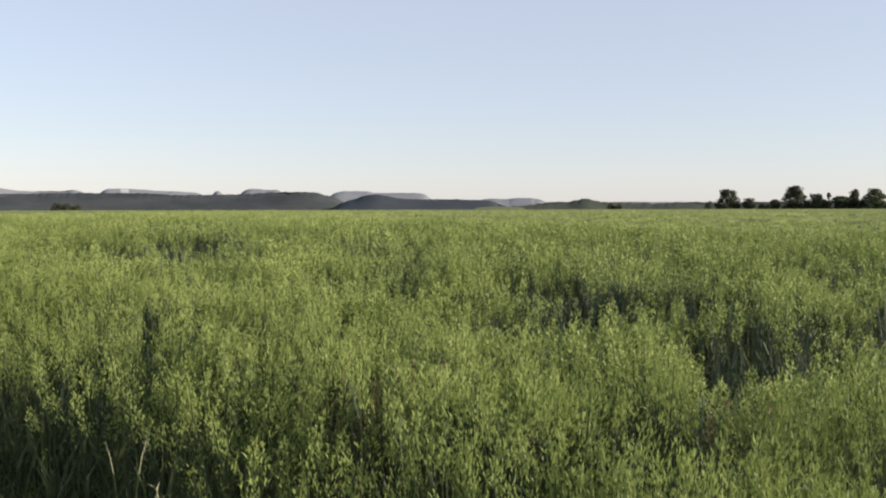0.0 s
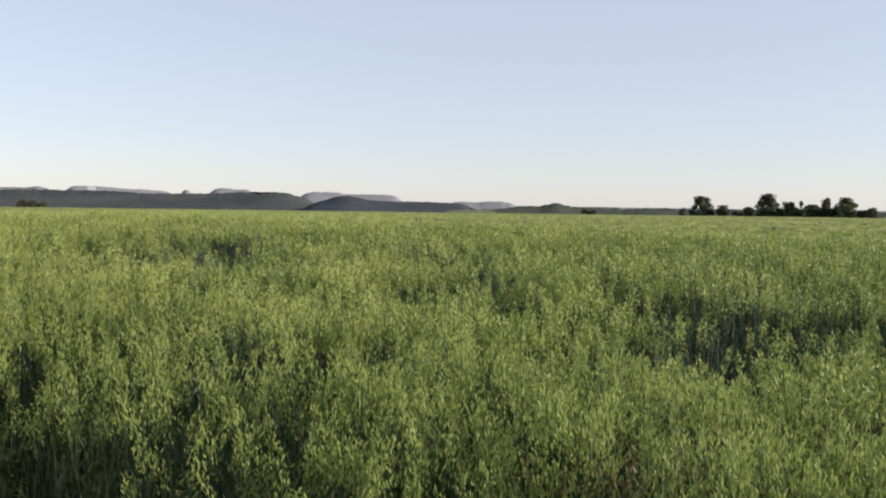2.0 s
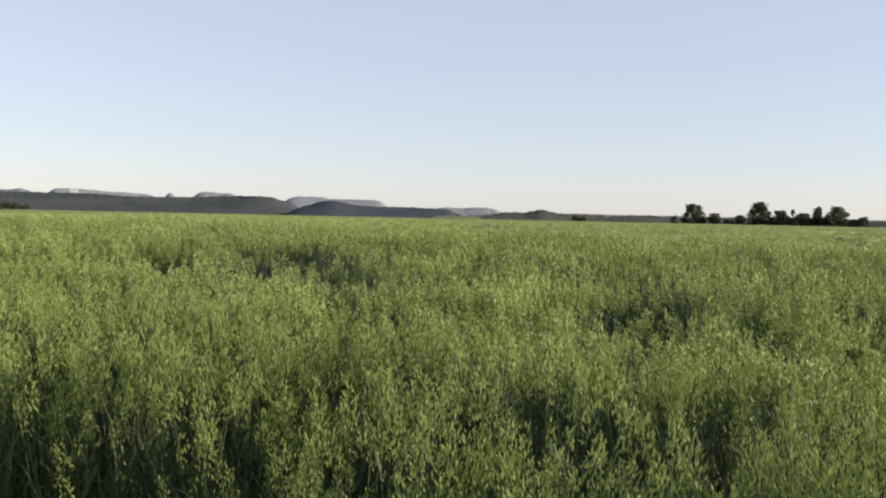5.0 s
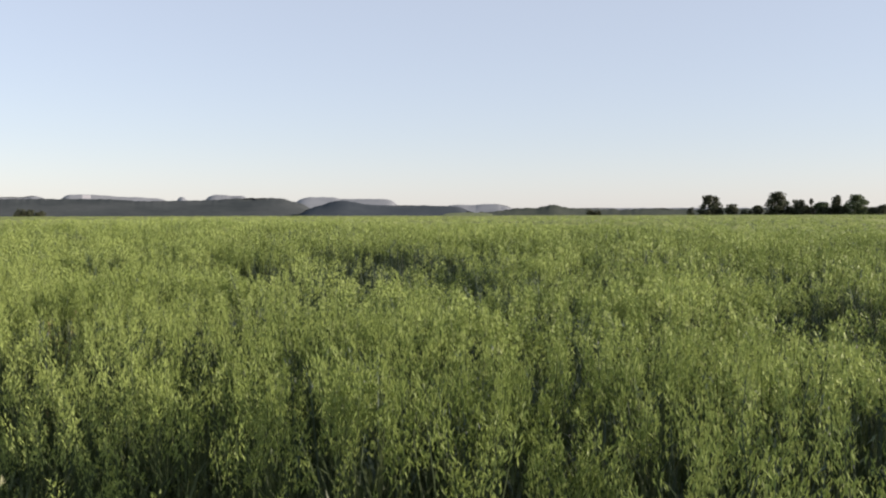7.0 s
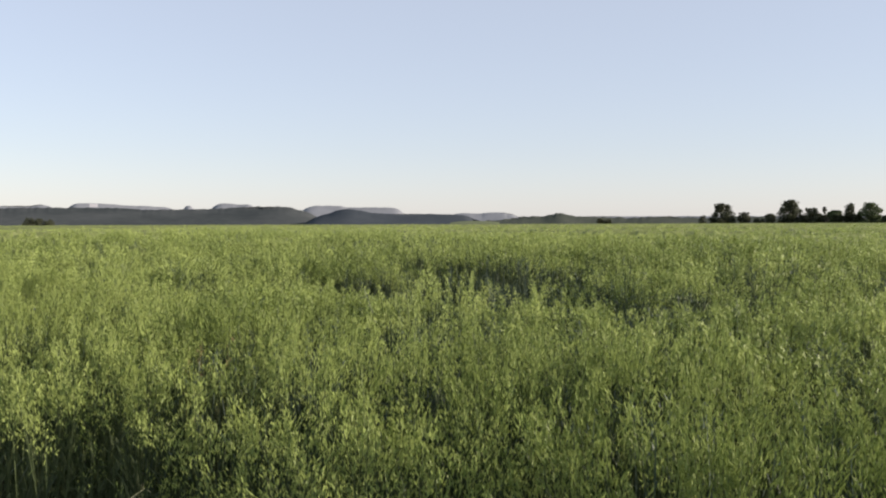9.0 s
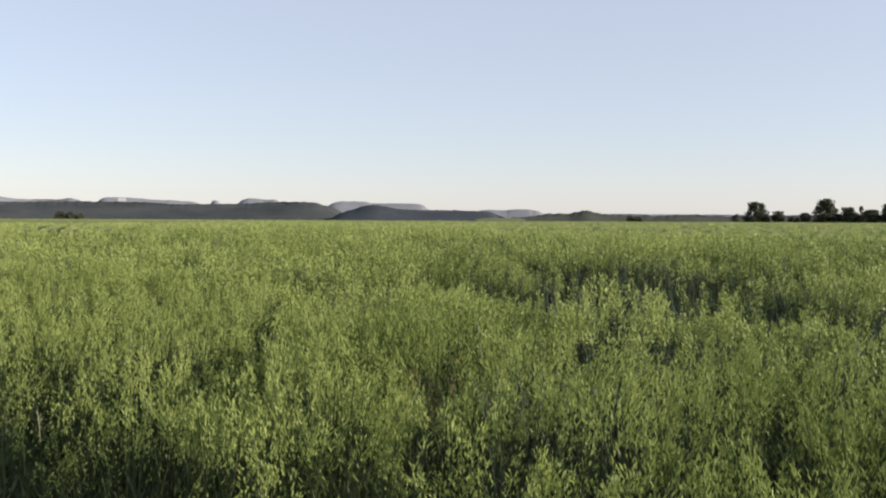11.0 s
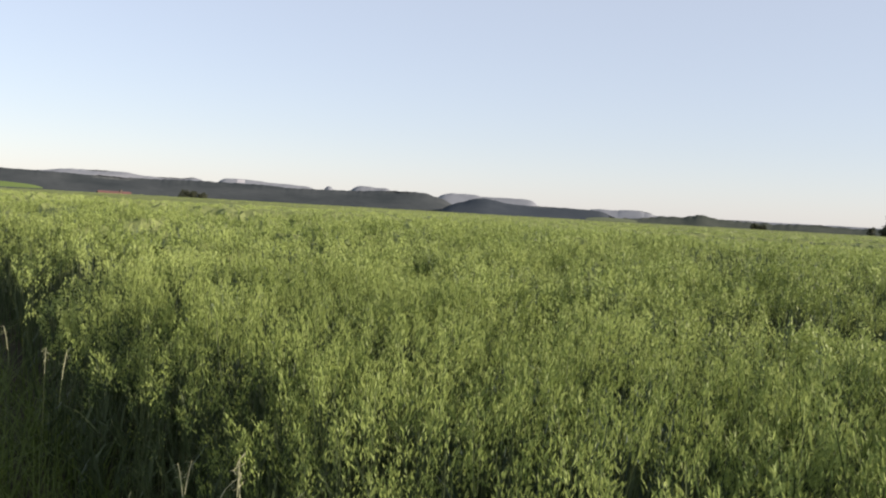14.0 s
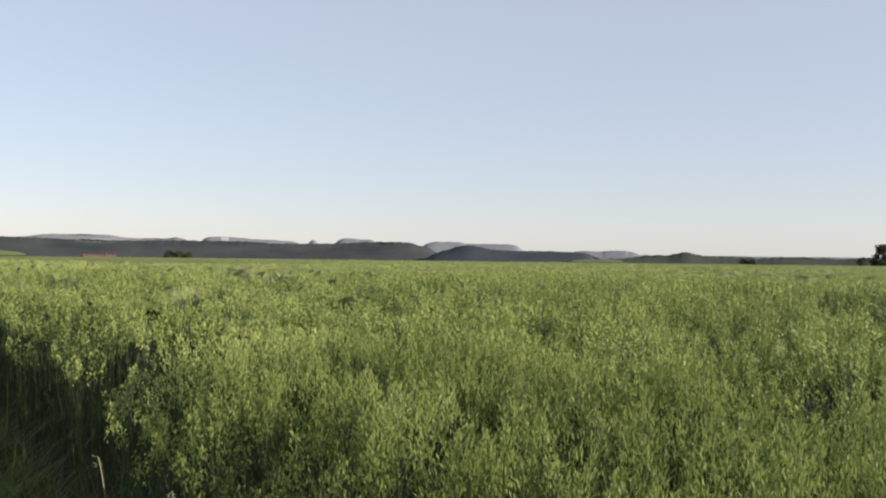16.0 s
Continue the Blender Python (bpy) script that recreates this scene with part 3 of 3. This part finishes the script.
# ---- trees ----
def tree(name, x, y, tall, wide, seed, label, category, leaf, squash=0.75, clumps=40, leaves=90, stem=0.3, peak=0.0):
    """A tapered trunk with limbs, and a crown of many small leaf sprays in uneven clumps."""
    r = np.random.default_rng(seed)
    root = new(name)
    root.location = (x, y, float(ground(x, y)))
    tagged(root, label, category)
    bm = bmesh.new()

    def limb(a, b, r0, r1, sides=6):
        a, b = Vector(a), Vector(b)
        q = (b - a).to_track_quat("Z", "Y").to_matrix()
        rings = []
        for t in (0, 0.5, 1):
            c = a.lerp(b, t) + Vector((r.normal(0, r0 * 0.3), r.normal(0, r0 * 0.3), 0)) * (t == 0.5)
            rad = r0 + (r1 - r0) * t
            rings.append([bm.verts.new(c + q @ Vector((rad * math.cos(k * 6.2832 / sides), rad * math.sin(k * 6.2832 / sides), 0))) for k in range(sides)])
        for lo, hi in zip(rings, rings[1:]):
            for k in range(sides):
                bm.faces.new((lo[k], lo[(k + 1) % sides], hi[(k + 1) % sides], hi[k]))

    girth = 0.03 * tall
    limb((0, 0, -0.1), (r.normal(0, 0.1), r.normal(0, 0.1), tall * 0.62), girth, girth * 0.35, 8)
    centres = []
    for k in range(clumps):
        a, u = r.uniform(0, 6.283), r.uniform(0, 1)
        z = tall * (stem + (0.96 - stem) * u)
        girdle = math.sin(math.pi * min(1.0, 0.16 + 0.72 * u)) ** squash * (1 - peak * u)
        rad = wide / 2 * girdle * math.sqrt(r.uniform(0.1, 1)) * (0.72 if k % 5 else 0.3)
        centres.append((rad * math.cos(a), rad * math.sin(a), z))
    for c in centres[:10]:
        limb((0, 0, max(tall * 0.15, c[2] - tall * 0.25)), c, girth * 0.4, girth * 0.08, 5)
    part("trunk", bm, BARK, root)
    vs, fs = [], []
    size = 0.016 * min(tall, wide * 1.3) + 0.05
    for c in centres:
        br = min(wide, tall * 0.6) * r.uniform(0.09, 0.19)
        d = r.normal(0, 1, (leaves, 3))
        d /= np.linalg.norm(d, axis=1)[:, None]
        p = np.array(c) + d * br * r.uniform(0.55, 1.1, (leaves, 1)) * (1, 1, 0.85)
        p[:, 2] = np.clip(p[:, 2], 0.15, tall)
        u = r.normal(0, 1, (leaves, 3))
        u /= np.linalg.norm(u, axis=1)[:, None]
        w = np.cross(u, d)
        w /= np.linalg.norm(w, axis=1)[:, None] + 1e-6
        k = size * r.uniform(0.5, 1.3, (leaves, 1))
        o = sum(len(q) for q in vs)
        vs.append(np.stack((p - u * k, p + w * k * 0.6, p + u * k, p - w * k * 0.6), 1).reshape(-1, 3))
        fs.append(np.arange(leaves)[:, None] * 4 + np.arange(4) + o)
    mesh_part("crown", mesh_from("crown", np.concatenate(vs), np.concatenate(fs), [leaf]), root)
    return root


# name, x, y, top height above the sea of the field, width, label
ROW = [
    ("shrub", 49.7, 166.7, 2.3, 2.0, "small dark green shrub at the field's far edge", LEAF),
    ("tree", 51.7, 161.8, 4.4, 5.7, "broad dark green tree with a rounded crown", LEAF),
    ("shrub", 55.2, 160.6, 2.8, 3.4, "low dark shrub beside a broad tree", LEAF),
    ("shrub", 59.4, 158.8, 2.5, 3.6, "low hedge shrub at the field's far edge", LEAF),
    ("tree", 61.6, 155.8, 4.9, 6.2, "dark tree with a ragged pointed crown", LEAF),
    ("tree", 64.9, 154.5, 3.5, 4.2, "low rounded dark tree in the tree row", LEAF),
    ("tree", 66.6, 153.6, 3.9, 1.3, "slim young tree with a sparse top", LEAF),
    ("shrub", 68.9, 154.7, 3.1, 4.4, "grey-green shrub in the tree row", PALE_LEAF),
    ("tree", 71.0, 153.7, 4.3, 2.9, "slender upright tree in the tree row", LEAF),
    ("tree", 73.2, 150.5, 4.3, 5.6, "round-crowned tree, paler green on top", PALE_LEAF),
    ("shrub", 76.4, 148.5, 2.7, 3.6, "low dark shrub at the row's end", LEAF),
]
for x, y, top, wide in ((57.6, 160.0, 1.8, 3.4), (61.6, 157.6, 2.1, 3.8), (64.0, 156.4, 2.3, 3.8), (66.4, 155.2, 2.4, 3.8), (69.2, 153.9, 2.4, 3.8), (71.6, 152.6, 2.5, 3.6), (73.8, 151.2, 2.3, 3.6), (75.4, 149.8, 2.2, 3.2), (53.2, 161.8, 1.9, 3.2), (50.6, 162.6, 1.7, 2.6)):
    ROW.append(("shrub", x, y, top, wide, "low dark hedge shrub between the trees", LEAF))
for k, (name, x, y, top, wide, label, leaf) in enumerate(ROW):
    tall = top - float(ground(x, y))
    tree(name, x, y, tall, wide, 100 + k, label, name, leaf, 0.7 if name == "tree" else 0.5, 110 if wide > 2.5 else 40, 62, 0.16 if name == "tree" else 0.08, 0.35 if "pointed" in label or "slender" in label else 0.0)


for k, (x, y, top, wide, label) in enumerate((
    (-159.0, 367.2, 2.6, 7.0, "dark hedge shrub beyond the brow of the field"), (-156.0, 368.4, 2.5, 7.0, "dark hedge shrub beyond the brow of the field"), (-152.6, 369.6, 2.0, 6.5, "dark hedge shrub beyond the brow of the field"),
    (38.8, 206.0, 2.0, 2.6, "small dark shrub on the brow of the field"), (40.6, 205.6, 1.8, 2.4, "small dark shrub on the brow of the field"))):
    tree("tree", x, y, top - float(ground(x, y)), wide, 140 + k, label.replace("shrub", "tree"), "tree", LEAF, 0.5, 60, 90, 0.6)


def farmhouse(x, y, turn, long, deep, eaves, top, wall_mat, label, chimney=True):
    """A house with a gabled red tile roof; built along x and turned."""
    root = new("farmhouse")
    root.location = (x, y, float(ground(x, y)))
    root.rotation_euler[2] = radians(turn)
    tagged(root, label, "house")
    bm = bmesh.new()
    box(bm, 0, long, 0, deep, 0, eaves)
    for gx in (0.0, long):
        bm.faces.new([bm.verts.new(p) for p in ((gx, 0, eaves), (gx, deep, eaves), (gx, deep / 2, top))])
    part("wall", bm, wall_mat, root)
    bm = bmesh.new()
    over, t, m = 0.35, 0.14, deep / 2
    fall = (top - eaves) / m
    for side in (-1, 1):
        y0, y1 = m, m + side * (m + over)
        z1 = top - (m + over) * fall
        pts = [(-over, y0, top + 0.02), (long + over, y0, top + 0.02), (long + over, y1, z1 + 0.02), (-over, y1, z1 + 0.02)]
        lo = [bm.verts.new(p) for p in pts]
        hi = [bm.verts.new((p[0], p[1], p[2] + t)) for p in pts]
        bm.faces.new(lo), bm.faces.new(hi)
        for q in range(4):
            bm.faces.new((lo[q], lo[(q + 1) % 4], hi[(q + 1) % 4], hi[q]))
    roof = part("roof", bm, TILE, root, "red tiled roof")
    if chimney:
        bm = bmesh.new()
        box(bm, long * 0.68, long * 0.68 + 0.6, m - 0.3, m + 0.3, top - 0.5, top + 0.5)
        part("chimney", bm, TIMBER, roof)
    for q in range(3):
        bm = bmesh.new()
        box(bm, 1.2 + q * 2.4, 2.3 + q * 2.4, -0.05, 0.06, eaves - 1.7, eaves - 0.5)
        window = part("window", bm, TIMBER, root)
        bm = bmesh.new()
        box(bm, 1.3 + q * 2.4, 2.2 + q * 2.4, -0.07, 0.02, eaves - 1.6, eaves - 0.6)
        part("pane", bm, GLASS, window)


BARN_TOP = 3.6 - float(ground(106.4, 228.6))
farmhouse(106.4, 228.6, 66.0, 8.0, 5.0, BARN_TOP - 2.0, BARN_TOP, TIMBER, "dark timber barn with a red tiled gable roof", False)
HOUSE_TOP = 0.50 - float(ground(-116, 214.2))
farmhouse(-114.6, 213.0, 52.0, 8.0, 6.0, HOUSE_TOP - 2.6, HOUSE_TOP, RENDER, "low pale farmhouse with a dull red tiled roof")

# ---- distant hills ----
def ridge(name, label, dist, depth, profile, a0, a1, mat, rough, seed, base=-16.0, steps=800, cliff=None):
    """A long hill: its skyline is profile(angle) in metres, with a rounded back, a sloping front and an uneven wooded top."""
    r = np.random.default_rng(seed)
    ang = np.linspace(radians(a0), radians(a1), steps)
    top = np.array([profile(math.degrees(a)) for a in ang])
    fold = [np.interp(np.arange(steps), np.arange(0, steps + 14, 14), r.normal(0, 1, len(np.arange(0, steps + 14, 14)))) for _ in range(6)]
    fold = [np.convolve(np.pad(w, 12, "edge"), np.hanning(25) / np.hanning(25).sum(), "valid") for w in fold]
    bumps = np.convolve(r.normal(0, 1, steps + 4), np.ones(3) / 3, "same")[2:-2]
    rows, shape = [], ((-1.0, 0.0), (-0.6, 0.45), (-0.25, 0.80), (-0.05, 0.97), (0.0, 1.0), (1.0, 0.0))
    for (off, lift), wave in zip(shape, fold):
        d = dist + off * depth + wave * depth * 0.06
        z = base + (top - base) * lift + (bumps * rough if lift > 0.9 else wave * rough)
        rows.append(np.stack((MID[0] + d * np.sin(ang), MID[1] + d * np.cos(ang), z), -1))
    v = np.stack(rows)
    n = len(shape)
    i, j = np.meshgrid(np.arange(n - 1), np.arange(steps - 1), indexing="ij")
    f = np.stack((i * steps + j, i * steps + j + 1, (i + 1) * steps + j + 1, (i + 1) * steps + j), -1).reshape(-1, 4)
    index = None
    mats = [mat]
    if cliff:
        mats.append(CLIFF)
        mid = np.degrees(ang)[f[:, 0] % steps]
        index = ((f[:, 0] // steps == 2) & (mid > cliff[0]) & (mid < cliff[1])).astype(int)
    ob = new(name, mesh_from(name, v.reshape(-1, 3), f, mats, index, cliff is None))
    return tagged(ob, label, "hill", kind="structure")


def step(a, a0, w):
    return 0.5 + 0.5 * math.tanh((a - a0) / w)


def bump(a, a0, a1, w0, w1):
    return step(a, a0, w0) * (1 - step(a, a1, w1))


def up(px, dist):
    """Metres above eye level for a skyline that many steps of 1/1572 above level, at a distance."""
    return 1.72 + px / 1572.0 * dist


# table mountains on the skyline, angles clockwise from +y
def tables(a):
    h = 4 + 16.0 * bump(a, -50, -21.7, 1, 0.6)
    h += 5.0 * bump(a, -30.5, -26.0, 0.5, 0.5) + 3.5 * bump(a, -22.9, -21.6, 0.25, 0.25)
    h = max(h, 24.6 * bump(a, -21.2, -14.9, 0.35, 0.3) - 4.0 * step(a, -18.3, 0.7) - 1.5 * step(a, -16.2, 0.3))
    h = max(h, 22.6 * bump(a, -14.55, -13.8, 0.2, 0.2))
    h = max(h, 25.4 * bump(a, -12.9, -10.9, 0.35, 0.3), 23.6 * bump(a, -12.6, -10.1, 0.3, 0.2))
    h = max(h, 21.6 * bump(a, -7.3, -4.0, 0.5, 0.45), 18.5 * bump(a, -6.5, -0.75, 0.4, 0.35))
    h = max(h, 10.4 * bump(a, 2.35, 4.1, 0.3, 0.3), 11.4 * bump(a, 4.0, 6.1, 0.4, 0.25), 9.4 * bump(a, 2.5, 6.5, 0.3, 0.25))
    return h + 2.0 * bump(a, -32, -0.9, 2.0, 0.5)


def woods(a):
    h = 17.4 + 4.6 * step(-a, 30, 3) + 2.0 * bump(a, -24.5, -17.5, 1.0, 1.0) - 1.2 * bump(a, -17.2, -14.6, 0.4, 0.6)
    h += 4.5 * bump(a, -12.0, -7.6, 1.6, 0.5)
    return (h + 12) * (1 - step(a, -6.2, 0.9)) - 12.0


def blue_hill(a):
    return -9.0 + 10.0 * step(a, -6.7, 0.4) + 10.5 * math.exp(-((a + 4.7) / 1.6) ** 2) + 8.0 * bump(a, -5.0, 3.6, 0.8, 0.3) - 2.5 * step(a, 2.3, 0.8) - 10 * step(a, 4.5, 0.5)


def knoll(a):
    return -3.0 + 7.2 * step(a, 6.2, 0.9) + 5.5 * math.exp(-((a - 9.2) / 0.75) ** 2) - 1.8 * step(a, 10.8, 0.6) + 0.8 * math.sin(a * 1.3) * step(a, 12, 1)


ridge("table_mountains", "flat-topped sandstone mountains tinted hazy blue, with pale cliffs", 4400, 260, lambda a: up(tables(a), 4400), -52, 40, HAZED_STONE, 0.9, 41, cliff=(-19.95, -19.5))
ridge("wooded_ridge", "dark forested ridge across the valley, tinted grey-green for haze", 2300, 300, lambda a: up(woods(a), 2300), -52, 8, HAZED_WOODS, 0.9, 42)
ridge("blue_wooded_hill", "dark wooded hill in front of the mountains, tinted blue-grey for haze", 2000, 250, lambda a: up(blue_hill(a), 2000), -10.5, 12, HAZED_BLUE_WOODS, 0.6, 43, steps=240)
ridge("wooded_knoll", "low dark wooded knoll and tree belt", 1200, 120, lambda a: up(knoll(a), 1200), 3.5, 48, NEAR_WOODS, 0.9, 44, steps=420)


def meadow(name, label, a0, a1, d0, d1, z0, z1, mat):
    """A far open slope among the woods, a slightly curved sheet tilted towards the valley."""
    na, nd = 24, 6
    a, t = np.meshgrid(np.linspace(radians(a0), radians(a1), na), np.linspace(0, 1, nd), indexing="ij")
    d = d0 + (d1 - d0) * t
    edge = np.sin(np.pi * (a - a.min()) / (a.max() - a.min())) ** 0.5
    z = z0 + (z1 - z0) * t * edge
    v = np.stack((MID[0] + d * np.sin(a), MID[1] + d * np.cos(a), z), -1).reshape(-1, 3)
    i, j = np.meshgrid(np.arange(na - 1), np.arange(nd - 1), indexing="ij")
    f = np.stack((i * nd + j, (i + 1) * nd + j, (i + 1) * nd + j + 1, i * nd + j + 1), -1).reshape(-1, 4)
    tagged(new(name, mesh_from(name, v, f, [mat], None, True)), label, "meadow", kind="structure")


meadow("meadow_1", "pale far meadow between the wooded hills", 2.2, 5.4, 900, 1150, up(-9, 900), up(-3.5, 1150), MEADOW)
meadow("meadow_2", "thin green far meadow below the wooded ridge", -19.3, -16.6, 900, 1150, up(-10, 900), up(-6.5, 1150), HAZED_WOODS)
meadow("meadow_3", "strip of fresh green field beyond the brow", -40.0, -31.2, 330, 430, up(-8, 330), up(1.5, 430), FIELD)
